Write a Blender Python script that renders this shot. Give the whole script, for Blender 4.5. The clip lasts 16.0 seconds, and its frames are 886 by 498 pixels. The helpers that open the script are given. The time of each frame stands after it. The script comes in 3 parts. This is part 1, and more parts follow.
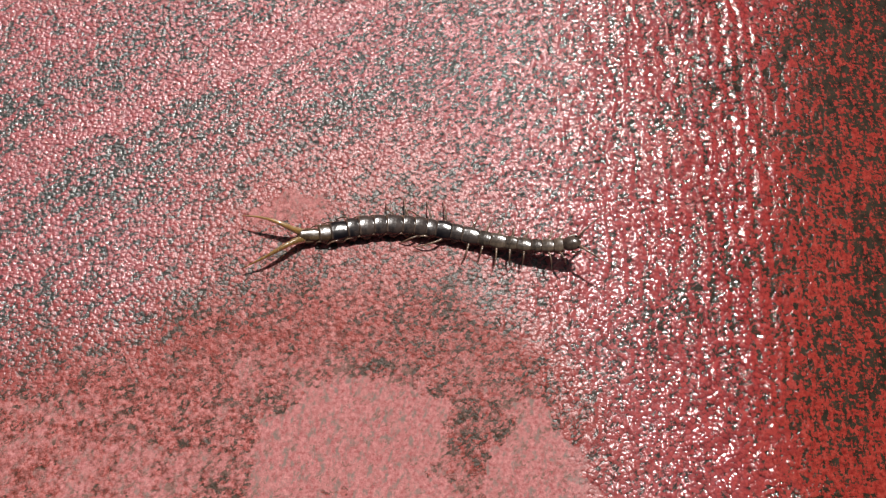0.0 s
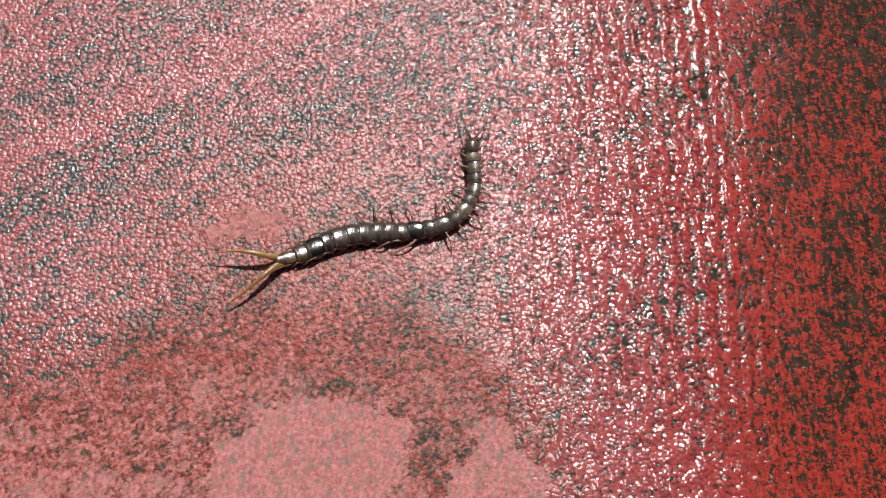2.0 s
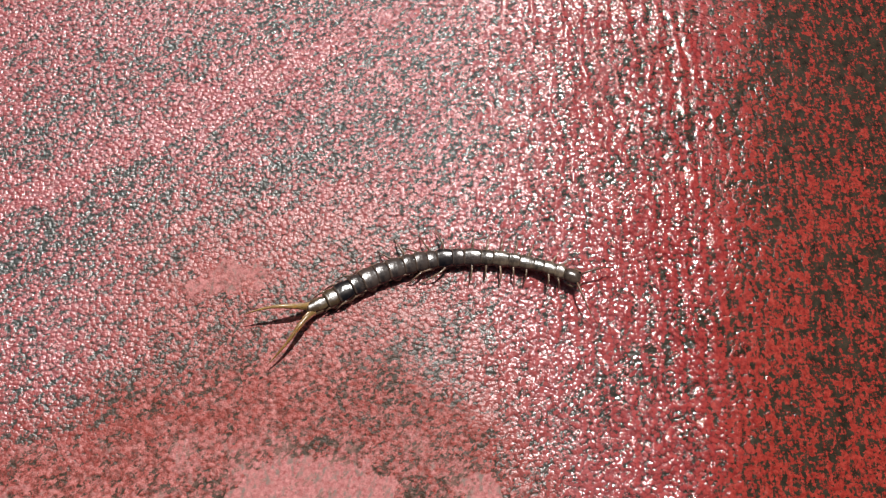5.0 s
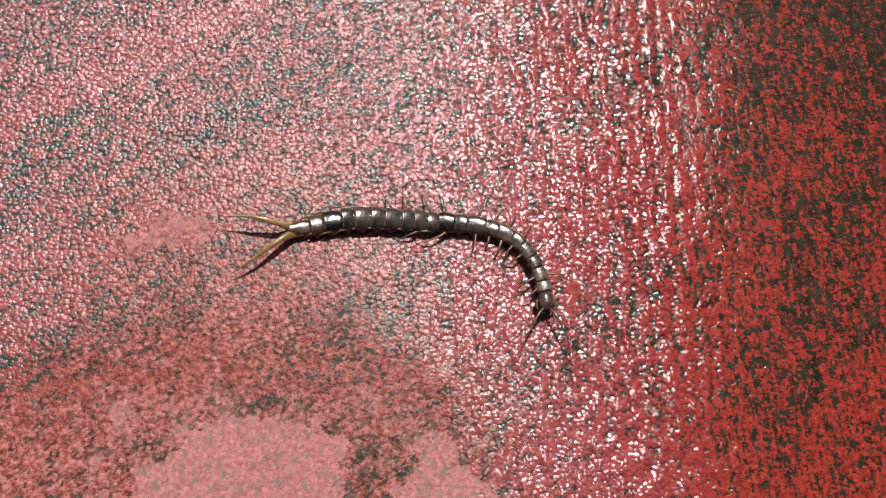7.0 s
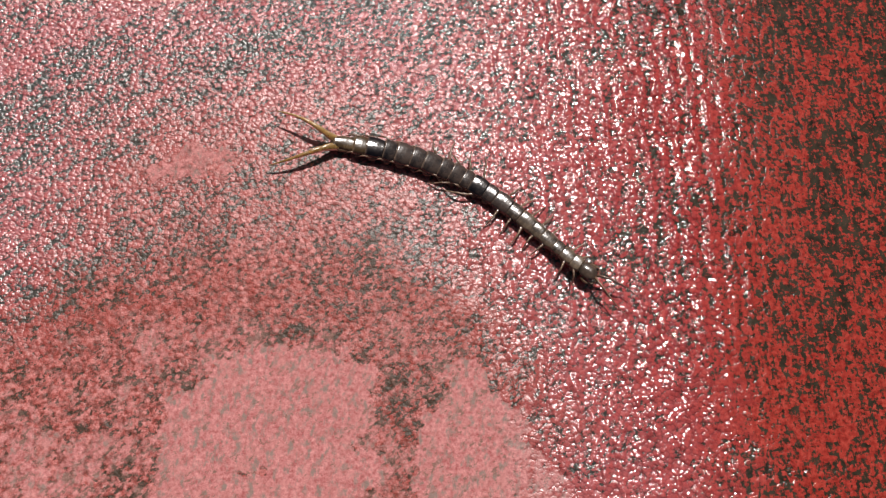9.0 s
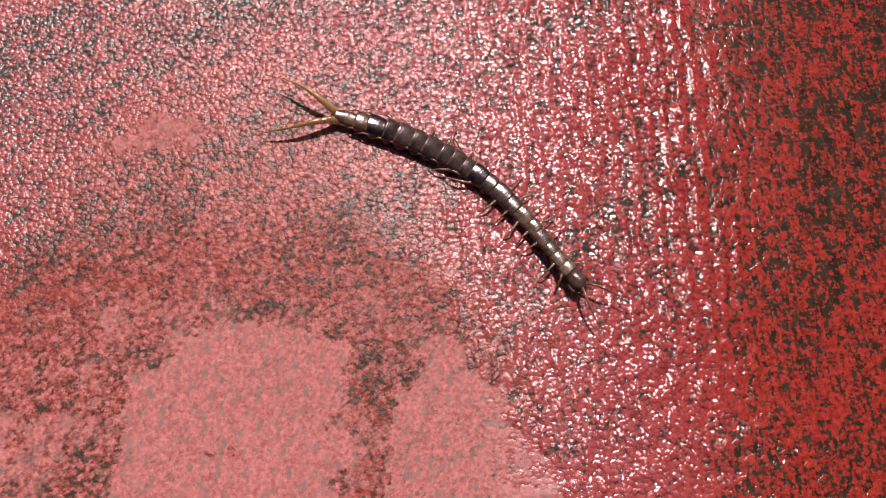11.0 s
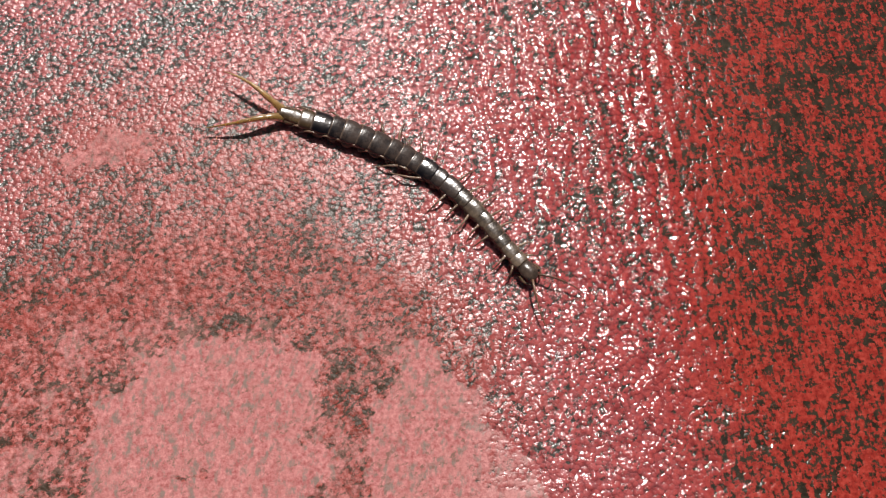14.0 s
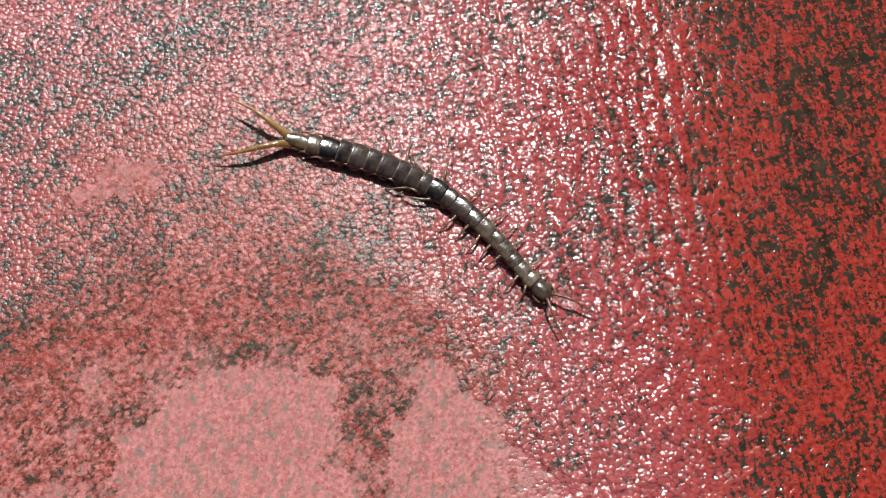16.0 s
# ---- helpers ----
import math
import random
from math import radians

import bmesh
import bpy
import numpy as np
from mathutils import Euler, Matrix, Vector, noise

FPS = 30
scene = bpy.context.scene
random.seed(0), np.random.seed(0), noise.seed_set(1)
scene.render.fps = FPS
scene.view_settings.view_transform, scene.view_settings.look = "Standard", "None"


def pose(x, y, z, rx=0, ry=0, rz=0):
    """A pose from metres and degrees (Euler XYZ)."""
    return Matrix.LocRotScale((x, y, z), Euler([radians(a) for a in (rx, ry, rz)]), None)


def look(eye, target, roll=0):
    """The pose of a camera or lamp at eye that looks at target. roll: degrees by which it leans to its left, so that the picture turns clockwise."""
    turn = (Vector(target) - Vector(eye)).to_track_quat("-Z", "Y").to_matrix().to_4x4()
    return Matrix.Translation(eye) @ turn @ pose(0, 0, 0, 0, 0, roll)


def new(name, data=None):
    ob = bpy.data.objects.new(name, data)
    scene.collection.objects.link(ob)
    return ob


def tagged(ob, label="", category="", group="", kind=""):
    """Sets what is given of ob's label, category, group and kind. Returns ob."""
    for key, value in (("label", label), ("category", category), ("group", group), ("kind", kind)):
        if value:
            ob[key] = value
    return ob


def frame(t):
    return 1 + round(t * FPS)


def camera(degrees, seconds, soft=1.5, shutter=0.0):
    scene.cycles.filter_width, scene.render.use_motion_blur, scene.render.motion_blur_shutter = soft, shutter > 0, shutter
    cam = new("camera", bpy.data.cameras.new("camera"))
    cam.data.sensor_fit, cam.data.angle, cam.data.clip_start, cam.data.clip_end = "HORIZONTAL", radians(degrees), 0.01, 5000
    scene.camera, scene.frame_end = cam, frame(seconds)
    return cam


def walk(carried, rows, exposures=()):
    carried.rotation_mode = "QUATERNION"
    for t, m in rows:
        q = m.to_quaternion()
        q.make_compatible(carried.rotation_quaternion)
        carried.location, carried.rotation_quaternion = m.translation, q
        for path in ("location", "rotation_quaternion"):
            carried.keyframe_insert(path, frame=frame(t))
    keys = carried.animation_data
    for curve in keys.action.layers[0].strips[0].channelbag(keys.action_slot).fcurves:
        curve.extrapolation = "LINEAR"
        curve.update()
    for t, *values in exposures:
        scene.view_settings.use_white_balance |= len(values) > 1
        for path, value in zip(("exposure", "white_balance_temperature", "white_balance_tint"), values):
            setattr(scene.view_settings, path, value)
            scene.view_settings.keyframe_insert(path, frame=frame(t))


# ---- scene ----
cam = camera(50.6, 16.0, 1.2)
METRES, EYE, TILT, LEAN, TURN = 0.05, 0.0879, -70.7, -4.0, 0.0
ROWS = [
    (0.0, 0.0, 0.0, 0.0, -0.0, 0.0, -0.0),
    (0.5, 0.0134, -0.0111, -0.0208, -0.18, -0.52, 0.04),
    (1.0, 0.0319, 0.0031, -0.0162, -0.14, -0.65, 0.24),
    (1.5, 0.0603, 0.0262, 0.0165, -0.21, -0.66, 0.47),
    (2.0, 0.0625, 0.0353, 0.0499, -0.46, -0.62, 0.61),
    (2.5, 0.0577, 0.0197, 0.0771, -0.55, -0.58, 0.81),
    (3.0, 0.0736, 0.0343, 0.1302, -0.55, -0.52, 0.98),
    (5.5, 0.095, 0.0837, 0.1365, -0.87, -0.45, 1.59),
    (6.0, 0.1298, 0.1152, 0.1112, -1.0, -1.09, 1.72),
    (6.5, 0.1534, 0.1222, 0.103, -1.14, -1.15, 1.87),
    (7.0, 0.1541, 0.1494, 0.0813, -1.39, -1.62, 2.09),
    (7.5, 0.1445, 0.1592, 0.0594, -1.52, -1.81, 2.36),
    (8.0, 0.1495, 0.1632, 0.0394, -1.71, -2.04, 2.48),
    (8.5, 0.1218, 0.1636, 0.012, -1.76, -2.2, 2.52),
    (9.0, 0.089, 0.1618, -0.0131, -1.83, -2.73, 2.59),
    (11.5, 0.1551, 0.2259, -0.0593, -1.67, -3.06, 3.12),
    (12.0, 0.1703, 0.1989, -0.0333, -2.15, -3.29, 4.12),
    (12.5, 0.1581, 0.2478, -0.0442, -2.29, -3.69, 5.07),
    (13.0, 0.1737, 0.2607, -0.0343, -2.76, -3.45, 5.86),
    (13.5, 0.168, 0.2692, -0.0274, -3.03, -3.61, 6.16),
    (14.0, 0.1541, 0.2658, -0.0521, -3.19, -3.43, 6.31),
    (14.5, 0.1611, 0.2484, -0.0297, -2.97, -4.32, 6.64),
    (15.0, 0.1678, 0.229, 0.0116, -2.77, -5.28, 7.46),
    (15.5, 0.1496, 0.2566, 0.0292, -2.5, -5.47, 8.23),
    (16.0, 0.1738, 0.2743, 0.0548, -2.47, -6.19, 8.71),
]
walk(cam, [(t, pose(0, 0, EYE, TILT, LEAN, TURN) @ pose(METRES * x, METRES * y, METRES * z, 90 + pitch, roll, yaw)) for t, x, y, z, yaw, pitch, roll in ROWS],
     [(0.0, -0.02, 6600, 12), (2.0, 0.06, 6500, 10), (6.5, 0.08, 6500, 10), (9.2, 0.03, 6700, 13), (11.3, -0.06, 7700, 44), (12.6, -0.02, 7700, 46), (13.5, 0.04, 7100, 23), (14.5, 0.12, 6500, 8), (16.0, 0.15, 6400, 7)])

# ---- light ----
SUN_AZ, SUN_EL = 74.5, 60.5        # degrees: from +x towards +y, above the board
world = bpy.data.worlds.new("sky")
world.use_nodes = True
scene.world = world
sky = world.node_tree.nodes.new("ShaderNodeTexSky")
sky.sky_type, sky.sun_disc = "NISHITA", False
sky.air_density, sky.dust_density, sky.ozone_density = 0.4, 4.0, 0.3
sky.sun_elevation, sky.sun_rotation = radians(SUN_EL), radians(90 - SUN_AZ)
world.node_tree.links.new(sky.outputs[0], world.node_tree.nodes["Background"].inputs[0])
world.node_tree.nodes["Background"].inputs[1].default_value = 0.032
sun = new("sun", bpy.data.lights.new("sun", "SUN"))
sun.data.energy, sun.data.angle, sun.data.color = 4.15, radians(0.53), (1.0, 0.963, 0.925)
sun_way = Vector((math.cos(radians(SUN_AZ)) * math.cos(radians(SUN_EL)), math.sin(radians(SUN_AZ)) * math.cos(radians(SUN_EL)), math.sin(radians(SUN_EL))))
sun.matrix_basis = look(sun_way * 2.0, (0, 0, 0))
scene.view_settings.exposure = 0.0

MM = 0.001


# ---- materials ----
def nodes_of(name):
    mat = bpy.data.materials.new(name)
    mat.use_nodes = True
    tree = mat.node_tree
    return mat, tree, tree.nodes["Principled BSDF"]


def noise_node(tree, scale, detail=3.0, rough=0.55, stretch=(1, 1, 1), turn=0.0):
    """A noise in object space, scale in features per metre; stretch along axes turned by so many degrees, below 1 for longer."""
    co = tree.nodes.new("ShaderNodeTexCoord")
    mp = tree.nodes.new("ShaderNodeMapping")
    mp.vector_type = "TEXTURE"
    mp.inputs["Scale"].default_value, mp.inputs["Rotation"].default_value = [1 / v for v in stretch], (0, 0, radians(turn))
    no = tree.nodes.new("ShaderNodeTexNoise")
    no.inputs["Scale"].default_value, no.inputs["Detail"].default_value, no.inputs["Roughness"].default_value = scale, detail, rough
    tree.links.new(co.outputs["Object"], mp.inputs["Vector"])
    tree.links.new(mp.outputs[0], no.inputs["Vector"])
    return no.outputs["Fac"]


def ramp(tree, fac, stops):
    r = tree.nodes.new("ShaderNodeValToRGB")
    while len(r.color_ramp.elements) < len(stops):
        r.color_ramp.elements.new(0.5)
    for e, (p, c) in zip(r.color_ramp.elements, stops):
        e.position, e.color = p, (*c, 1) if len(c) == 3 else c
    tree.links.new(fac, r.inputs[0])
    return r.outputs[0]


def mix(tree, fac, a, b, mode="MIX"):
    m = tree.nodes.new("ShaderNodeMix")
    m.data_type, m.blend_type = "RGBA", mode
    for socket, v in ((m.inputs[0], fac), (m.inputs[6], a), (m.inputs[7], b)):
        if isinstance(v, bpy.types.NodeSocket):
            tree.links.new(v, socket)
        else:
            socket.default_value = v if isinstance(v, float) else (*v, 1)
    return m.outputs[2]


def sums(tree, op, a, b, c=None):
    m = tree.nodes.new("ShaderNodeMath")
    m.operation = op
    for socket, v in zip(m.inputs, (a, b, c)):
        if isinstance(v, bpy.types.NodeSocket):
            tree.links.new(v, socket)
        elif v is not None:
            socket.default_value = v
    return m.outputs[0]


def bump(tree, bsdf, height, strength, distance):
    b = tree.nodes.new("ShaderNodeBump")
    b.inputs["Strength"].default_value, b.inputs["Distance"].default_value = strength, distance
    tree.links.new(height, b.inputs["Height"])
    tree.links.new(b.outputs[0], bsdf.inputs["Normal"])


def attribute(tree, name):
    a = tree.nodes.new("ShaderNodeAttribute")
    a.attribute_name = name
    return a.outputs["Fac"]


def red_paint():
    """Worn red paint over a dark ground: wet and beaded, with dry matt patches."""
    mat, tree, bsdf = nodes_of("worn_red_paint")
    wear, dry, satin, damp, woven, matt, flat, sparse = [attribute(tree, key) for key in ("wear", "dry", "satin", "damp", "woven", "matt", "flat", "sparse")]
    co = tree.nodes.new("ShaderNodeTexCoord")

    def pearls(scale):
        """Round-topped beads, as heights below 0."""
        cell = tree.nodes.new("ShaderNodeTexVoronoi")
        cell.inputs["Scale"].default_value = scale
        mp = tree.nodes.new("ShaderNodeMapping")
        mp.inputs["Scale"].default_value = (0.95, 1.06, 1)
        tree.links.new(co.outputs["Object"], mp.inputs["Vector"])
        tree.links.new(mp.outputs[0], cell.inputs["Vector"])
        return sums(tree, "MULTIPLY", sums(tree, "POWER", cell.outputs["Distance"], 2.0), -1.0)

    fine, coarse = noise_node(tree, 3000, 3, 0.65), noise_node(tree, 220, 3)
    drifts = sums(tree, "MULTIPLY_ADD", noise_node(tree, 2500, 4, 0.72, (0.85, 1.15, 1), 35), 0.80, sums(tree, "MULTIPLY_ADD", noise_node(tree, 700, 3, 0.6, (0.7, 1.3, 1), 35), 0.45, -0.125))
    weft, warp = noise_node(tree, 1700, 4, 0.68, (0.6, 1.25, 1), 6), noise_node(tree, 1150, 4, 0.66, (1.5, 0.6, 1), 3)
    weave = sums(tree, "MULTIPLY_ADD", noise_node(tree, 3300, 2), 0.40, sums(tree, "MULTIPLY_ADD", sums(tree, "MULTIPLY_ADD", warp, 1.5, weft), 0.46, -0.275))
    field = sums(tree, "ADD", sums(tree, "MULTIPLY", drifts, sums(tree, "SUBTRACT", 1.0, woven)), sums(tree, "MULTIPLY", weave, woven))
    # bead shading put into the colour: more dark ground between the beads
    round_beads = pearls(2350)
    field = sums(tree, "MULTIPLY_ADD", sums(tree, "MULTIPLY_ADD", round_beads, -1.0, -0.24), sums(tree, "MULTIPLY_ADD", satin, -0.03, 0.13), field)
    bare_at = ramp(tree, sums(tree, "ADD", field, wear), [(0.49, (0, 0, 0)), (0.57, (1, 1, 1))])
    red = ramp(tree, noise_node(tree, 2100, 3, 0.65), [(0.30, (0.105, 0.008, 0.006)), (0.5, (0.29, 0.034, 0.023)), (0.70, (0.43, 0.068, 0.048))])
    red = mix(tree, sums(tree, "MULTIPLY", coarse, 0.6), red, (0.29, 0.024, 0.018))
    pink = ramp(tree, fine, [(0.3, (0.30, 0.076, 0.074)), (0.7, (0.60, 0.26, 0.25))])
    pink = mix(tree, ramp(tree, noise_node(tree, 420, 3), [(0.45, (0, 0, 0)), (0.7, (0.6, 0.6, 0.6))]), pink, (0.45, 0.19, 0.175))
    pink = mix(tree, ramp(tree, noise_node(tree, 1250, 4, 0.66, (1.35, 0.75, 1), -12), [(0.50, (0, 0, 0)), (0.64, (0.85, 0.85, 0.85))]), pink, (0.200, 0.165, 0.140))
    stain = ramp(tree, noise_node(tree, 1300, 4, 0.68), [(0.48, (0, 0, 0)), (0.60, (1, 1, 1))])
    red = mix(tree, sums(tree, "MULTIPLY_ADD", woven, -0.4, 0.4), red, (0.40, 0.052, 0.056))
    # painted shade: red darkened to deep crimson between beads, except on the woven side
    gap_shade = ramp(tree, sums(tree, "MULTIPLY", round_beads, -1.0), [(0.16, (0, 0, 0)), (0.42, (0.6, 0.6, 0.6))])
    red = mix(tree, sums(tree, "MULTIPLY", gap_shade, sums(tree, "SUBTRACT", 1.0, woven)), red, (0.12, 0.009, 0.011))
    # the sun's broad sheen put into the colour: mottled pale pink haze
    sheen_mottle = ramp(tree, noise_node(tree, 1700, 4, 0.7), [(0.36, (0.35, 0.35, 0.35)), (0.62, (1, 1, 1))])
    film = mix(tree, sums(tree, "MULTIPLY", sums(tree, "MULTIPLY", sums(tree, "MULTIPLY_ADD", matt, -0.58, 0.68), satin), sheen_mottle), red, (0.47, 0.185, 0.195))
    crust = ramp(tree, noise_node(tree, 2100, 4, 0.7, (1, 1.1, 1), 30), [(0.36, (0.080, 0.028, 0.018)), (0.47, (0.35, 0.080, 0.066)), (0.62, (0.58, 0.23, 0.21))])
    film = mix(tree, sums(tree, "MULTIPLY", matt, 0.85), film, crust)
    film = mix(tree, sums(tree, "MULTIPLY", damp, 0.5), film, (0.27, 0.036, 0.024))
    film = mix(tree, sums(tree, "MULTIPLY", matt, sums(tree, "MULTIPLY", stain, 0.6)), film, (0.075, 0.022, 0.014))
    chalk = ramp(tree, sums(tree, "MULTIPLY_ADD", sums(tree, "SUBTRACT", noise_node(tree, 1500, 3), 0.5), 1.1, dry), [(0.35, (0, 0, 0)), (0.65, (1, 1, 1))])
    paint = mix(tree, chalk, film, pink)
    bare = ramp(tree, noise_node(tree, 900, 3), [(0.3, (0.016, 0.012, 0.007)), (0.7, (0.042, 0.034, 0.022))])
    # sky reflection put into the bare ground's colour: grey-teal on the satin side
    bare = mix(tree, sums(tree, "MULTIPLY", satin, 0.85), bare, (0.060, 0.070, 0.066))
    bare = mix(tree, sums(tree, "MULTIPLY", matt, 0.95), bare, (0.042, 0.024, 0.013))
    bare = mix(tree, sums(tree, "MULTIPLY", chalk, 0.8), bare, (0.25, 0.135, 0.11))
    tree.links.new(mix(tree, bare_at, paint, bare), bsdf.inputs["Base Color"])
    rough = sums(tree, "MULTIPLY_ADD", satin, 0.10, 0.06)
    rough = sums(tree, "MULTIPLY_ADD", chalk, 0.34, rough)
    rough = sums(tree, "MULTIPLY_ADD", fine, 0.12, rough)
    rough = sums(tree, "MULTIPLY_ADD", matt, 0.24, rough)
    tree.links.new(rough, bsdf.inputs["Roughness"])
    tree.links.new(sums(tree, "MULTIPLY_ADD", matt, -0.75, sums(tree, "MULTIPLY_ADD", sparse, -0.28, sums(tree, "MULTIPLY_ADD", satin, 0.35, 0.65))), bsdf.inputs["Specular IOR Level"])
    # round wet beads, each with its own small glint: large ones in the wet band, finer ones on the satin side
    large = sums(tree, "MULTIPLY_ADD", pearls(3600), 0.30, sums(tree, "MULTIPLY", round_beads, sums(tree, "MULTIPLY_ADD", noise_node(tree, 1300, 2), 2.2, -0.05)))
    small = sums(tree, "MULTIPLY_ADD", pearls(4300), 0.36, sums(tree, "MULTIPLY_ADD", noise_node(tree, 4200, 2), 0.22, round_beads))
    grain = sums(tree, "ADD", sums(tree, "MULTIPLY", large, sums(tree, "MULTIPLY", sums(tree, "SUBTRACT", 1.0, satin), sums(tree, "MULTIPLY_ADD", flat, -0.64, 0.74))), sums(tree, "MULTIPLY", small, sums(tree, "MULTIPLY", satin, 1.15)))
    grain = sums(tree, "MULTIPLY", grain, sums(tree, "MULTIPLY_ADD", sums(tree, "MULTIPLY", satin, sums(tree, "SUBTRACT", 1.0, satin)), -0.9, 1.0))
    alone = ramp(tree, noise_node(tree, 1000, 2), [(0.46, (0.9, 0.9, 0.9)), (0.60, (0, 0, 0))])
    grain = sums(tree, "MULTIPLY", grain, sums(tree, "MULTIPLY", sums(tree, "MULTIPLY_ADD", sparse, 1.0, 1.0), sums(tree, "SUBTRACT", 1.0, sums(tree, "MULTIPLY", sparse, alone))))
    grain = sums(tree, "MULTIPLY_ADD", bare_at, -0.10, grain)
    grain = sums(tree, "MULTIPLY", grain, sums(tree, "MULTIPLY_ADD", sparse, -0.45, 1.0))
    lumps = sums(tree, "MULTIPLY", noise_node(tree, 1900, 3), sums(tree, "MULTIPLY_ADD", woven, 0.55, sums(tree, "MULTIPLY", matt, 0.75)))
    bump(tree, bsdf, sums(tree, "MULTIPLY_ADD", grain, sums(tree, "MULTIPLY", sums(tree, "MULTIPLY_ADD", matt, -0.72, 1.0), sums(tree, "MULTIPLY_ADD", chalk, -0.75, 1.0)), lumps), 1.0, 0.00012)
    return mat


def chitin(name, dark, light, rough, clear=0.0, scale=950, flank=None):
    """Glossy horn-like shell, mottled between two browns; each piece a little different, paler at its flanks."""
    mat, tree, bsdf = nodes_of(name)
    who = tree.nodes.new("ShaderNodeObjectInfo")
    fac = sums(tree, "MULTIPLY_ADD", sums(tree, "SUBTRACT", who.outputs["Random"], 0.5), 0.34, noise_node(tree, scale, 4, 0.65))
    tone = ramp(tree, fac, [(0.42, dark), (0.72, light)])
    if flank:
        co = tree.nodes.new("ShaderNodeTexCoord")
        xyz = tree.nodes.new("ShaderNodeSeparateXYZ")
        tree.links.new(co.outputs["Object"], xyz.inputs[0])
        down = sums(tree, "MULTIPLY_ADD", xyz.outputs["Z"], -2200.0, sums(tree, "MULTIPLY_ADD", noise_node(tree, 1500, 2), 0.9, -0.15))
        tone = mix(tree, ramp(tree, down, [(0.30, (0, 0, 0)), (0.80, (1, 1, 1))]), tone, flank)
    tone = mix(tree, sums(tree, "MULTIPLY", attribute(tree, "lip"), noise_node(tree, 1100, 3)), tone, (0.26, 0.18, 0.13))
    tree.links.new(tone, bsdf.inputs["Base Color"])
    gloss = sums(tree, "MULTIPLY_ADD", noise_node(tree, 2400, 2), 0.16, rough - 0.10)
    tree.links.new(sums(tree, "MULTIPLY_ADD", who.outputs["Random"], 0.08, gloss), bsdf.inputs["Roughness"])
    bsdf.inputs["Specular IOR Level"].default_value = 0.55
    bsdf.inputs["Coat Weight"].default_value, bsdf.inputs["Coat Roughness"].default_value = 0.5, 0.10
    bsdf.inputs["Transmission Weight"].default_value = clear
    dents = sums(tree, "MULTIPLY_ADD", noise_node(tree, 1000, 2), 1.6, noise_node(tree, 2600, 2))
    bump(tree, bsdf, dents, 0.22, 0.00008)
    return mat


PAINT = red_paint()
SHELL = chitin("dark_brown_shell", (0.005, 0.004, 0.005), (0.052, 0.036, 0.029), 0.16, flank=(0.13, 0.080, 0.047))
HEAD = chitin("olive_brown_head_shell", (0.016, 0.011, 0.008), (0.085, 0.058, 0.042), 0.19)
SHELL_FORE = chitin("olive_brown_fore_shell", (0.028, 0.020, 0.014), (0.165, 0.120, 0.082), 0.18, flank=(0.14, 0.088, 0.052))
SHELL_PALE = chitin("amber_brown_shell", (0.050, 0.030, 0.014), (0.16, 0.105, 0.052), 0.25)
SKIN = chitin("tan_side_skin", (0.070, 0.043, 0.024), (0.165, 0.105, 0.058), 0.28)
LEG = chitin("brown_leg_shell", (0.15, 0.095, 0.058), (0.31, 0.21, 0.14), 0.28, 0.2)
AMBER = chitin("yellow_amber_leg_shell", (0.38, 0.22, 0.060), (0.56, 0.37, 0.13), 0.25, 0.5)
FEELER = chitin("reddish_brown_feeler", (0.10, 0.05, 0.03), (0.20, 0.11, 0.06), 0.32, 0.1)
EYE_DARK = chitin("black_eye", (0.006, 0.005, 0.005), (0.012, 0.010, 0.009), 0.15)


# ---- meshes ----
def mesh_of(name, verts, faces, material, smooth=True):
    me = bpy.data.meshes.new(name)
    me.from_pydata([tuple(v) for v in verts], [], faces)
    me.materials.append(material)
    if smooth:
        me.polygons.foreach_set("use_smooth", [True] * len(me.polygons))
    me.update()
    return me


def part(name, me, parent, label=""):
    ob = new(name, me)
    ob.parent = parent
    return tagged(ob, label) if label else ob


def tube(points, radii, sides=8):
    """Vertices and faces of a closed tapering tube along points."""
    pts = np.array(points, float)
    ways = np.gradient(pts, axis=0)
    verts, faces = [], []
    for p, w, r in zip(pts, ways, radii):
        w = w / np.linalg.norm(w)
        a = np.cross(w, (0.0, 0.0, 1.0))
        a = a / max(np.linalg.norm(a), 1e-9)
        b = np.cross(a, w)
        for i in range(sides):
            q = 2 * math.pi * i / sides
            verts.append(p + r * (math.cos(q) * a + math.sin(q) * b))
    n = len(pts)
    for j in range(n - 1):
        for i in range(sides):
            k = (i + 1) % sides
            faces.append((j * sides + i, j * sides + k, (j + 1) * sides + k, (j + 1) * sides + i))
    faces.append(tuple(range(sides - 1, -1, -1)))
    faces.append(tuple(range((n - 1) * sides, n * sides)))
    return verts, faces


def curve(points, n):
    """A smooth line through points, in n steps."""
    pts = np.array(points, float)
    deg = min(len(pts) - 1, 4)
    u = np.r_[0, np.cumsum(np.linalg.norm(np.diff(pts, axis=0), axis=1))]
    u /= u[-1]
    s = np.linspace(0, 1, n)
    return np.stack([np.polyval(np.polyfit(u, pts[:, i], deg), s) for i in range(3)], 1)


def jointed(points, base, tip, joints, n=22, swell=0.22, taper=0.8):
    """A limb: a tapering tube that swells towards each joint and narrows at it."""
    pts = curve(points, n)
    s = np.linspace(0, 1, n)
    r = base + (tip - base) * s ** taper
    r = r * (1 - swell * np.exp(-(((s * joints) % 1.0) / 0.16) ** 2) * (s > 0.03))
    return tube(pts, r)


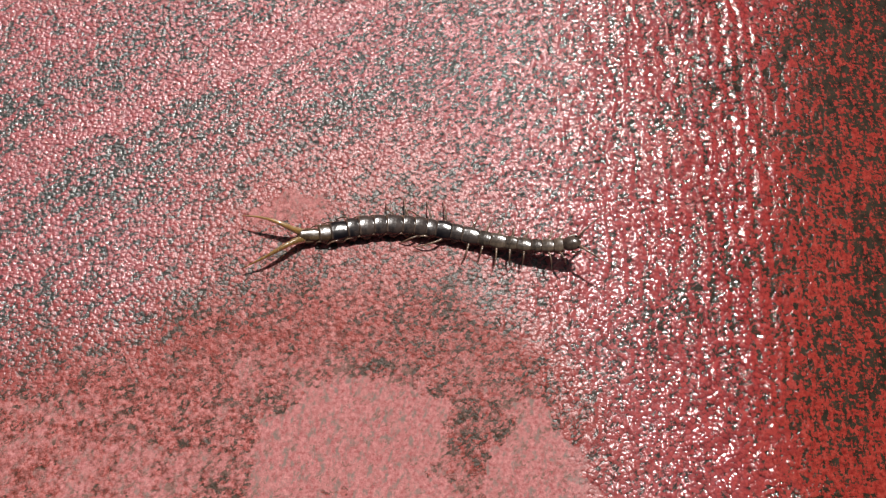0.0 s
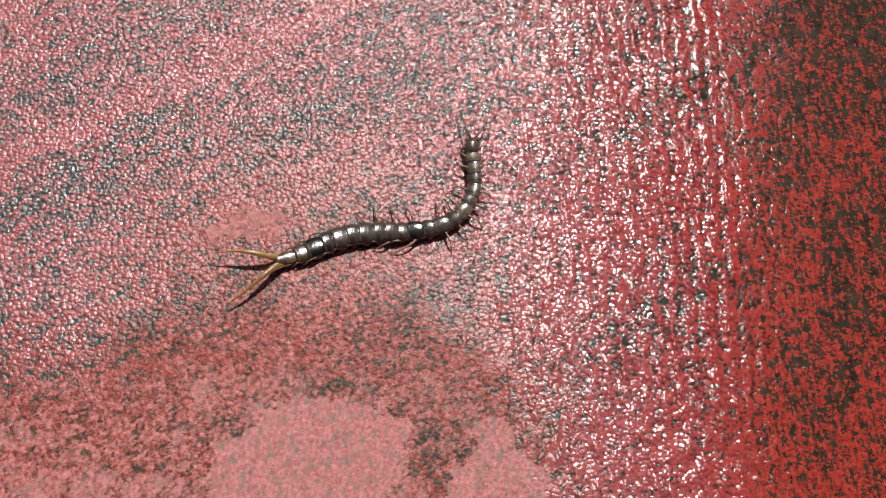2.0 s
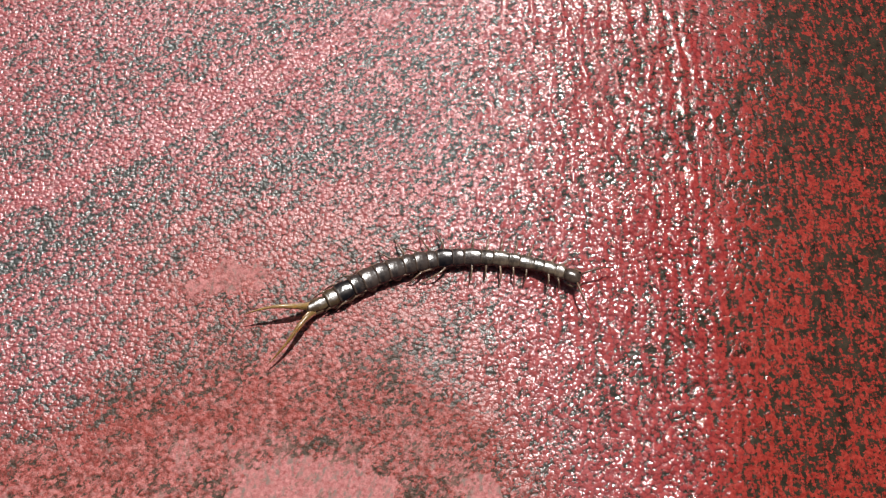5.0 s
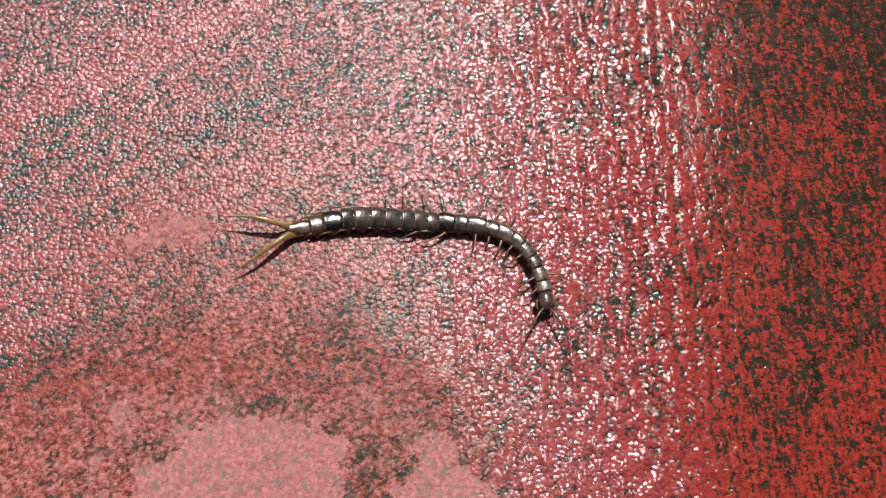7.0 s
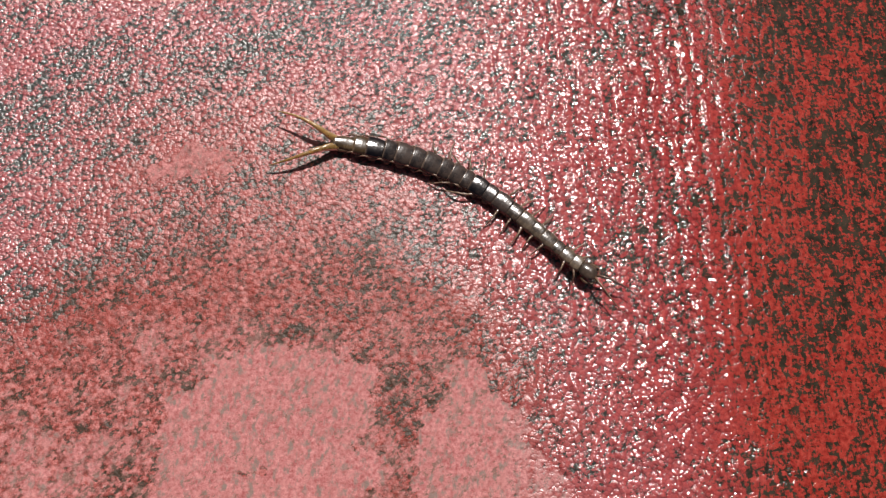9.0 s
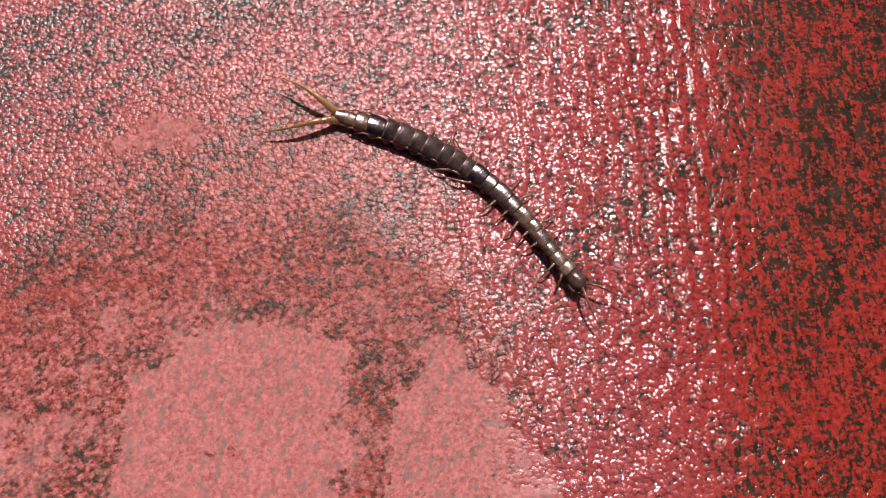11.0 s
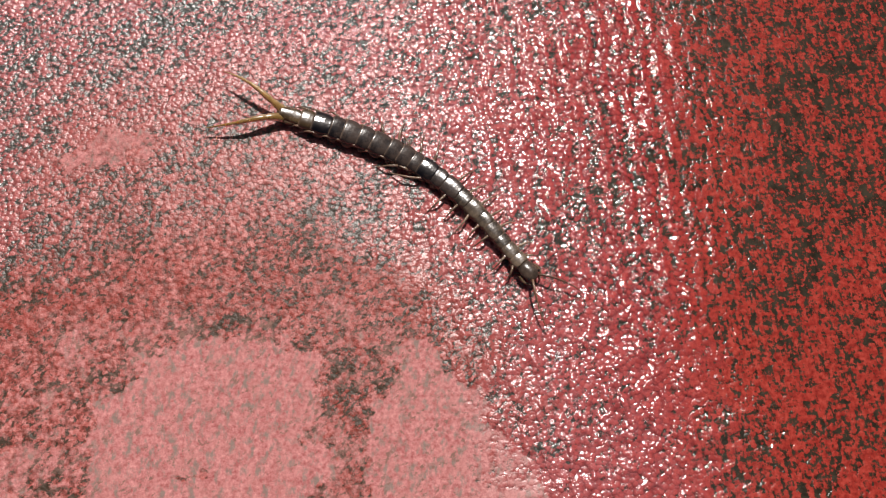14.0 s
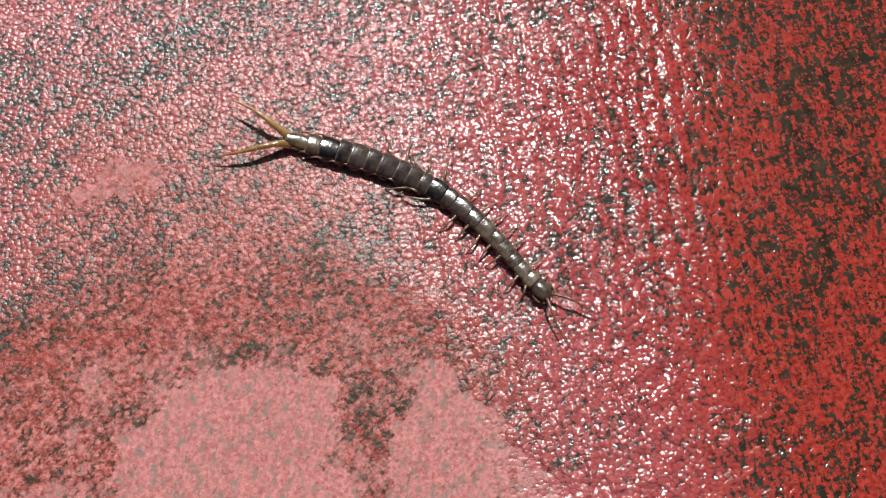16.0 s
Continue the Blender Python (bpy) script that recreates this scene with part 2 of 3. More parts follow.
# ---- the painted board ----
def lattice(x, y, seed):
    """Smooth value noise, 0 to 1, with one feature per unit."""
    table = np.random.RandomState(seed).rand(256, 256)
    xi, yi = np.floor(x).astype(int), np.floor(y).astype(int)
    fx, fy = x - xi, y - yi
    fx, fy = fx * fx * fx * (fx * (6 * fx - 15) + 10), fy * fy * fy * (fy * (6 * fy - 15) + 10)
    a, b = table[xi % 256, yi % 256], table[(xi + 1) % 256, yi % 256]
    c, d = table[xi % 256, (yi + 1) % 256], table[(xi + 1) % 256, (yi + 1) % 256]
    return (a * (1 - fx) + b * fx) * (1 - fy) + (c * (1 - fx) + d * fx) * fy


def cloud(x, y, size, seed, octaves=3):
    """Fractal noise, about 0 to 1, with features of that size."""
    total, weight = 0.0, 0.0
    for o in range(octaves):
        k = 2 ** o / size
        total = total + lattice(x * k + 17.3 * o, y * k - 9.1 * o, seed + o) * 0.55 ** o
        weight += 0.55 ** o
    return total / weight


def beads(x, y, size, seed):
    """Round beads, 0 to 1, set irregularly at about that distance."""
    rng = np.random.RandomState(seed)
    jx, jy, tall = rng.rand(256, 256), rng.rand(256, 256), rng.rand(256, 256)
    u, v = x / size, y / size
    xi, yi = np.floor(u).astype(int), np.floor(v).astype(int)
    best = np.zeros_like(u)
    for i in (-1, 0, 1):
        for j in (-1, 0, 1):
            cx, cy = (xi + i) % 256, (yi + j) % 256
            d = (xi + i + jx[cx, cy] - u) ** 2 + (yi + j + jy[cx, cy] - v) ** 2
            best = np.maximum(best, (0.45 + 0.55 * tall[cx, cy]) * np.clip(1 - d / 0.62, 0, 1))
    return best


def step(v, lo, hi):
    q = np.clip((v - lo) / (hi - lo), 0, 1)
    return q * q * (3 - 2 * q)


def board():
    """The red painted surface: fine relief where the animal is, plain beyond; x and y in mm."""
    pitch = 0.1
    far = np.array([1, 2.5, 6, 14, 30, 70, 160, 400, 1000, 2500.0])
    xs = np.r_[-40 - far[::-1], np.arange(-40, 68, pitch), 68 + far]
    ys = np.r_[-5 - far[::-1], np.arange(-5, 65, pitch), 65 + far]
    x, y = [g.ravel() for g in np.meshgrid(xs, ys)]
    nx, ny = len(xs), len(ys)
    inner = step(x, -54, -39) * (1 - step(x, 67, 84)) * step(y, -18, -4) * (1 - step(y, 64, 80))
    wx = x + 3.0 * (cloud(x, y, 3.0, 3) - 0.5) + 2.0 * (cloud(x, y, 0.8, 5) - 0.5)
    wy = y + 3.0 * (cloud(x, y, 3.0, 13) - 0.5) + 2.0 * (cloud(x, y, 0.8, 15) - 0.5)
    # dry patches: two by the foot of the view, a third in the corner, a short smear, and half-dry ground beside them
    px = x + 2.2 * (cloud(x, y, 2.2, 4) - 0.5) + 1.6 * (cloud(x, y, 0.7, 6) - 0.5)
    py = y + 2.2 * (cloud(x, y, 2.2, 14) - 0.5) + 1.6 * (cloud(x, y, 0.7, 16) - 0.5)

    def above(v, edge):
        return step(v - edge, -0.25, 0.25)

    crown = np.interp(px, (-10, -7.6, -4.5, -0.9, 3, 6.2), (14.3, 16.1, 17.1, 17.6, 17.5, 14.9))
    one = above(px, np.interp(py, (4, 10, 15), (-12.2, -11.2, -10.2))) * above(np.interp(py, (4, 7.5, 9.5, 10.6, 12, 15), (4.7, 7.2, 3.7, 6.0, 6.6, 6.2)), px) * above(crown, py)
    two = above(px, np.interp(py, (4, 7, 10, 12, 16), (9.2, 10, 9.9, 11.9, 12.8))) * above(np.interp(py, (2, 5, 8, 12, 16), (24.0, 22.8, 20.8, 18.0, 14.3)), px) * above(16.0, py)
    three = above(-16.2, px) * above(10.6 - 0.12 * (px + 16), py)
    scar = 1 - step(((px + 3.4) / 1.1) ** 2 + ((py - 7.4) / 0.5) ** 2, 0.5, 1.3)
    smear = 1 - step(((wx + 9.5) / 5.0) ** 2 + ((wy - 34.9 - 0.10 * (wx + 9.5)) / 1.25) ** 2, 0.5, 1.5)
    patch = np.clip(one * (1 - scar) + two + 0.32 * three, 0, 1)
    low = (1 - step(wy + 0.14 * np.abs(wx - 2) + 0.25 * np.clip(wx - 2, 0, 40) + 5 * (cloud(x, y, 6.0, 37, 2) - 0.5), 17.0, 31.5)) * (1 - step(wx + 9 * (cloud(x, y, 5.0, 39, 3) - 0.5), 9, 27))
    dry = np.clip(0.5 + 0.5 * patch + 0.11 * smear + 0.55 * (cloud(x, y, 2.4, 31) - 0.62) + low * (0.005 - 0.10 * (1 - step(wx, -18, -10))) - 0.45 * (1 - low) * (1 - 0.8 * smear), 0, 1)
    # a damp rim, darker red, along the upper edge of the dry patches and between them
    rim = np.exp(-((wy - 21.8 + 0.02 * np.clip(wx - 2, 0, 30) ** 2) / 4.4) ** 2) * (1 - step(wx, 16, 26)) + (1 - step(np.abs(wx - 8.8), 1.4, 3.2)) * (1 - step(wy, 15, 19))
    damp = np.clip(rim, 0, 1) * (1 - patch) * step(cloud(x, y, 1.6, 35), 0.22, 0.60)
    # dark flecks where the paint has gone, in slanting drifts on one side, a woven grain on the other
    right = step(wx + 0.18 * (36 - y), 36, 47)
    slant = 0.86 * x + 0.51 * y
    cross = -0.51 * x + 0.86 * y
    drift = cloud(slant / 3.4, cross, 6.0, 41, 2)
    wear = (0.12 * (drift - 0.5) + 0.004) * (1 - right) + (0.09 * (cloud(x, y, 5.0, 57, 2) - 0.5) + 0.022 + 0.0016 * np.clip(y - 24, -16, 17) + 0.0016 * np.clip(y - 43, 0, 14)) * right
    lanes = 0.032 * np.exp(-((cross - 48) / 2.4) ** 2) + 0.028 * np.exp(-((cross - 57.5) / 3) ** 2) - 0.06 * np.exp(-((cross - 52.3) / 1.9) ** 2)
    wear = wear + lanes * (1 - step(wx, 4, 20))
    shore = np.exp(-((py - crown - 1.0) / 1.0) ** 2) * step(px, -15, -9) * (1 - step(px, -1, 12)) + np.exp(-((px - 8.6) / 1.3) ** 2) * step(py, 8, 12) * (1 - step(py, 16, 19))
    wear = wear - 0.022 * step(wx, 10, 24) * (1 - right) - 0.085 * patch - 0.06 * smear - 0.005 * damp - (0.018 - 0.05 * shore) * low * (1 - right) - 0.05 * (1 - step(y, 8, 25)) * step(x, 14, 24) * (1 - right)
    # relief: beads of wet paint, upright rows of them in a band, a slow swell, a bend away to one side
    band = step(wx, 3, 26) * (1 - step(wx, 35, 48))
    wet = 1 - 0.85 * np.clip(patch + 0.4 * smear, 0, 1)
    sparse = step(wx, 29.5, 42)
    bead = 0.35 * beads(0.92 * x, 1.05 * y, 0.56, 61) * (1 - sparse * (1 - 0.9 * step(cloud(x, y, 0.9, 65, 2), 0.52, 0.70)))
    rows = 0.5 + 0.5 * np.sin(2 * math.pi * (x + 1.9 * cloud(x, y / 1.6, 2.2, 71)) / 1.75)
    wear = wear + 0.15 * (0.42 - rows) * (band + 0.4 * right) * (1 - 0.5 * right) * step(cloud(x, y / 2.2, 2.0, 75, 2), 0.35, 0.6) * (0.25 + 0.75 * step(y, 14, 30))
    fold = rows * np.clip(2.3 * (0.5 * cloud(x, y / 1.4, 1.3, 73, 2) + 0.5 * cloud(x, y, 0.8, 74, 2)) - 0.5, 0, 1.3)
    flat = step(wx + 0.18 * (36 - y), 35, 50) * step(y + 0.6 * (x - 45), -10, 15) - 0.3 * (1 - step(y, 2, 24)) * step(x, 18, 34) * (1 - step(x, 40, 54))
    tall = 0.040 - 0.040 * low + 0.012 * band - 0.034 * flat + 0.016 * (1 - step(wx, 2, 36)) + 0.022 * step(wx, -8, 8) * (1 - step(wx, 20, 34)) * step(y, 22, 40)
    z = tall * wet * bead + 0.20 * band * wet * fold * (1 - 0.7 * step(wx, 35, 45)) + 0.10 * wet * (cloud(x, y, 1.6, 81, 2) - 0.5) * (1 - 0.6 * flat)
    ridge = np.sin(2 * math.pi * (-0.45 * x + 0.89 * y + 2.2 * cloud(x, y, 3.0, 77, 2)) / 2.3)
    z = z + 0.07 * ridge * step(x, 14, 30) * (1 - step(x, 33, 44)) * (1 - step(y, 12, 26)) * cloud(x, y, 2.5, 79, 2)
    z = z + 0.4 * (cloud(x, y, 22, 83, 2) - 0.5)
    # satin side: its gloss, and where sheen and sky are put into the colour
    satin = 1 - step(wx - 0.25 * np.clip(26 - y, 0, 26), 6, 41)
    z = z * inner - 0.0012 * np.clip(x - 18, 0, 60) ** 2
    co = np.stack([x * MM, y * MM, (z - 0.12) * MM], 1)
    i = (np.arange(ny - 1)[:, None] * nx + np.arange(nx - 1)[None, :]).ravel()
    quads = np.stack([i, i + 1, i + 1 + nx, i + nx], 1)
    me = bpy.data.meshes.new("painted_surface")
    me.vertices.add(len(co))
    me.vertices.foreach_set("co", co.ravel().astype(np.float32))
    me.loops.add(quads.size)
    me.loops.foreach_set("vertex_index", quads.ravel().astype(np.int32))
    me.polygons.add(len(quads))
    me.polygons.foreach_set("loop_start", np.arange(0, quads.size, 4, dtype=np.int32))
    me.update(calc_edges=True)
    me.polygons.foreach_set("use_smooth", np.ones(len(quads), dtype=bool))
    for key, values in (("wear", wear), ("dry", dry), ("satin", satin), ("damp", damp), ("woven", right), ("flat", flat), ("sparse", sparse), ("matt", np.clip(low + 0.25 * smear + 0.78 * (1 - step(y + 0.7 * np.clip(wx - 4, 0, 30), 29, 52)) * (1 - step(wx, 4, 27)) * step(wx, -27, -9), 0, 1))):
        me.attributes.new(key, "FLOAT", "POINT").data.foreach_set("value", values.astype(np.float32))
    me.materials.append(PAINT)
    ob = new("ground", me)
    return tagged(ob, "wet red painted surface, worn to dark flecks, with dry pink patches", "ground", kind="structure")


GROUND = board()


# ---- the animal ----
# Length and width of each body ring from tail to head, in mm.
RINGS = [(1.86, 1.38), (1.08, 1.86), (1.56, 2.04), (1.12, 2.15), (1.42, 2.27), (1.18, 2.22), (1.52, 2.22), (1.08, 2.16), (1.18, 2.14), (0.90, 2.03),
         (1.46, 2.07), (1.08, 1.94), (1.60, 1.94), (1.18, 1.79), (1.46, 1.73), (1.08, 1.60), (1.36, 1.58), (0.98, 1.47), (1.16, 1.49), (0.84, 1.60), (1.66, 1.67)]
TIPS = (-6, -5, -4, -10, -9, -8, -10, -9, -9, -5, 1, 4, 2, 3, 0, 2, -1, 1, 1, 3)      # fore-and-aft tilt of each plate, degrees
SPAN = sum(r[0] for r in RINGS)
TALL, SLOPE = 0.68, 0.14             # height of the body's middle line over the board at the tail, and its fall to the head, mm


def shell(long, wide, high, taper=0.86, under=False, tip=0.0, rings=15, sides=40, bulge=0.02):
    """One back plate: a low barrel with a raised rear lip, tipped a little fore and aft."""
    verts, faces = [], []
    c0, s0 = math.cos(radians(tip)), math.sin(radians(tip))
    for j in range(rings):
        q = j / (rings - 1)                       # 0 rear, 1 front
        grow = 1 - (1 - taper) * q ** 4 - 0.05 * (1 - q) ** 14 + bulge * math.sin(math.pi * q)
        lip = 0.022 * math.exp(-((q - 0.07) / 0.06) ** 2) if not under else 0
        for i in range(sides):
            a = 2 * math.pi * i / sides
            c, s = math.cos(a), math.sin(a)
            yy = 0.5 * wide * (grow + lip + (0.04 * math.sin(math.pi * q) - 0.02 if not under else 0)) * math.copysign(abs(c) ** 0.80, c)
            zz = 0.5 * high * (1 - (0.3 if grow < 1 else 1.0) * (1 - grow) + lip) * math.copysign(abs(s) ** (0.66 if s > 0 else 0.86), s) * (1.0 if s > 0 else 0.82)
            xx = (q - 0.5) * long
            verts.append(((xx * c0 - zz * s0) * MM, yy * MM, (zz * c0 + xx * s0) * MM))
    for j in range(rings - 1):
        for i in range(sides):
            k = (i + 1) % sides
            faces.append((j * sides + k, j * sides + i, (j + 1) * sides + i, (j + 1) * sides + k))
    faces.append(tuple(range(sides)))
    faces.append(tuple(range(rings * sides - 1, (rings - 1) * sides - 1, -1)))
    return verts, faces


def leg_line(side, wide, angle, long, curl, drop):
    """Hip, knee and foot of a walking leg, in the ring's space, in metres."""
    x, y, z = 0.0, side * 0.45 * wide, -0.02
    out = [(x, y * 0.7, z + 0.05)]
    heights = (0.0, 0.22, 0.25, 0.0, -0.6, -1.0)
    for k, h in enumerate(heights):
        a = radians(angle + curl * (k / 5.0 - 0.3))
        if k:
            x, y = x + math.cos(a) * long / 5.0, y + side * math.sin(a) * long / 5.0
        out.append((x, y, z + h * (drop + z if h < 0 else 0.6)))
    return [tuple(v * MM for v in p) for p in out]


def head_mesh():
    verts, faces = [], []
    rings, sides = 12, 24
    for j in range(rings):
        q = j / (rings - 1)
        prof = (max(0.0, 1 - abs(2 * q * 0.93 + 0.02 - 0.86) ** 2.6)) ** 0.5
        prof = max(prof, 0.05)
        for i in range(sides):
            a = 2 * math.pi * i / sides
            verts.append(((q - 0.5) * 1.8 * MM, 0.72 * prof * math.cos(a) * MM, (0.42 * prof * math.sin(a) * (1 if math.sin(a) > 0 else 0.7)) * MM))
    for j in range(rings - 1):
        for i in range(sides):
            k = (i + 1) % sides
            faces.append((j * sides + k, j * sides + i, (j + 1) * sides + i, (j + 1) * sides + k))
    faces.append(tuple(range(sides)))
    faces.append(tuple(range(rings * sides - 1, (rings - 1) * sides - 1, -1)))
    return verts, faces


def ball(x, y, z, r, n=8):
    verts, faces = [], []
    for j in range(n + 1):
        for i in range(n):
            a, b = math.pi * j / n, 2 * math.pi * i / n
            verts.append(((x + r * math.sin(a) * math.cos(b)) * MM, (y + r * math.sin(a) * math.sin(b)) * MM, (z + r * math.cos(a)) * MM))
    for j in range(n):
        for i in range(n):
            k = (i + 1) % n
            faces.append((j * n + i, (j + 1) * n + i, (j + 1) * n + k, j * n + k))
    return verts, faces


# ring: ((angle, length, curl) of the right leg, the same of the left), degrees from straight ahead, mm
LEGS = {
    1: ((172, 1.5, 14), (166, 1.4, 10)), 2: ((172, 1.7, 12), (160, 1.6, 14)), 3: ((170, 1.7, 14), (150, 1.5, 16)),
    4: ((172, 1.9, 12), (164, 1.5, 12)), 5: ((170, 1.9, 14), (160, 1.4, 14)), 6: ((170, 1.7, 14), (128, 1.6, -20)), 7: ((166, 1.7, 16), (104, 2.3, -18)),
    8: ((146, 2.3, 44), (140, 1.9, 10)), 9: ((158, 1.9, 28), (110, 2.4, -20)), 10: ((138, 2.9, 52), (94, 2.5, 26)),
    12: ((92, 2.1, 10), (86, 1.9, 10)), 13: ((82, 1.9, 14), (76, 2.1, -8)), 14: ((84, 2.0, 18), (80, 2.0, 8)),
    15: ((76, 1.8, -10), (84, 1.8, 10)), 16: ((92, 1.7, 20), (80, 1.7, 10)), 18: ((72, 1.6, 24), (74, 1.4, 16)), 19: ((62, 1.4, 20), (62, 1.2, 16)),
}


def animal():
    root = new("centipede")
    root.empty_display_size = 0.005
    tagged(root, "small dark glossy brown centipede with yellow hind legs on red paint", "centipede")
    rings = []
    for n, (long, wide) in enumerate(RINGS[:-1]):
        wide = wide * (0.95 - 0.08 * min(n, 12) / 12)
        v, f = shell(long * 1.06, wide, wide * 0.57, 0.84 + 0.04 * (n % 2) if n > 12 else 0.88, False, TIPS[n], bulge=0.035)
        v = [(a, c * (0.72 + 0.28 * min(1.0, (a / MM + 0.5 * long) / (0.8 * long))), d) for a, c, d in v] if n == 0 else v
        lean = radians(random.uniform(-4, 4))
        v = [(a, b * math.cos(lean) - c * math.sin(lean), c * math.cos(lean) + b * math.sin(lean)) for a, b, c in v]
        plate = mesh_of("body_segment", v, f, SHELL_PALE if n < 2 else SHELL if n < 13 else SHELL_FORE)
        plate.attributes.new("lip", "FLOAT", "POINT").data.foreach_set("value", [1.0 if k // 40 < 1 else 0.3 if k // 40 < 2 else 0.0 for k in range(len(v))])
        ring = part("body_segment", plate, root)
        v, f = shell(long * 1.2, wide * 1.01, wide * 0.50, 0.99, True, 0.0, 6, 20)
        thin = 0.75 if n == 0 else 1.0
        part("underside", mesh_of("underside", [(a, b * thin, c - 0.085 * wide * MM) for a, b, c in v], f, SKIN), ring, "tan soft side skin")
        for side in (-1, 1):
            v, f = ball(0, 0, 0, 1.0, 10)
            stout = random.uniform(0.85, 1.2)
            part("hip", mesh_of("hip", [((0.30 * long * stout * a - 0.06 * long * MM), c * 0.16 * wide + side * 0.46 * wide * MM, d * 0.16 * wide * stout - 0.13 * wide * MM) for a, c, d in v], f, SKIN), ring, "pale tan leg base")
        for (angle, length, curl), side in zip(LEGS.get(n, ()), (-1, 1)):
            angle, length, curl = angle + random.uniform(-9, 9), length * random.uniform(0.88, 1.1), curl + random.uniform(-12, 12)
            v, f = jointed(leg_line(side, wide, angle, length, curl, TALL - SLOPE * n / 20 - 0.05), 0.18 * MM, 0.045 * MM, 5, 26, 0.25, 0.6)
            part("leg", mesh_of("leg", v, f, LEG), ring, "thin jointed brown leg")["side"] = side
        rings.append(ring)
    v, f = head_mesh()
    head = part("head", mesh_of("head", v, f, HEAD), root, "rounded dark brown head plate")
    rings.append(head)
    v, f = ball(0, 0, 0, 1.0, 12)
    part("tail_plate", mesh_of("tail_plate", [(a * 0.42 - 0.86 * MM, c * 0.40, d * 0.30 - 0.04 * MM) for a, c, d in v], f, SHELL_PALE), rings[0], "small amber-brown end plate")
    for side in (-1, 1):
        line = [(0.75, side * 0.30, 0.05), (1.4, side * 0.75, 0.25), (2.3, side * 1.25, 0.15), (3.4, side * 1.75, -0.15), (4.7, side * 2.1, -0.6)]
        v, f = jointed([tuple(c * MM for c in p) for p in line], 0.13 * MM, 0.035 * MM, 14, 44, 0.3)
        part("antenna", mesh_of("antenna", v, f, FEELER), head, "thin beaded reddish-brown antenna")["side"] = side
        v, f = ball(0.52, side * 0.58, 0.16, 0.13)
        part("eye", mesh_of("eye", v, f, EYE_DARK), head)
        line = [(-0.2, side * 0.72, -0.32), (0.4, side * 0.86, -0.36), (0.85, side * 0.62, -0.38), (1.02, side * 0.22, -0.38)]
        v, f = jointed([tuple(c * MM for c in p) for p in line], 0.20 * MM, 0.04 * MM, 3, 14, 0.1)
        part("fang", mesh_of("fang", v, f, SKIN), head, "curved tan poison claw")
        up = 1.0 if side > 0 else 0.35
        line = [(-0.6, side * 0.36, -0.1), (-1.5, side * 0.62, 0.25 + 0.2 * up), (-2.7, side * 1.2, 0.4 + 0.5 * up), (-3.9, side * 1.75, 0.3 + 0.8 * up), (-5.1, side * 2.2, 0.1 + 0.9 * up), (-6.5, side * 2.6, -0.3 + up)]
        line = [(a, b + 0.09 * a, c) for a, b, c in line]
        v, f = jointed([tuple(c * MM for c in p) for p in line], 0.42 * MM, 0.03 * MM, 5, 34, 0.25, 0.85)
        part("hind_leg", mesh_of("hind_leg", v, f, AMBER), rings[0], "long translucent yellow trailing leg")
    return root, rings


CENTIPEDE, SEGMENTS = animal()

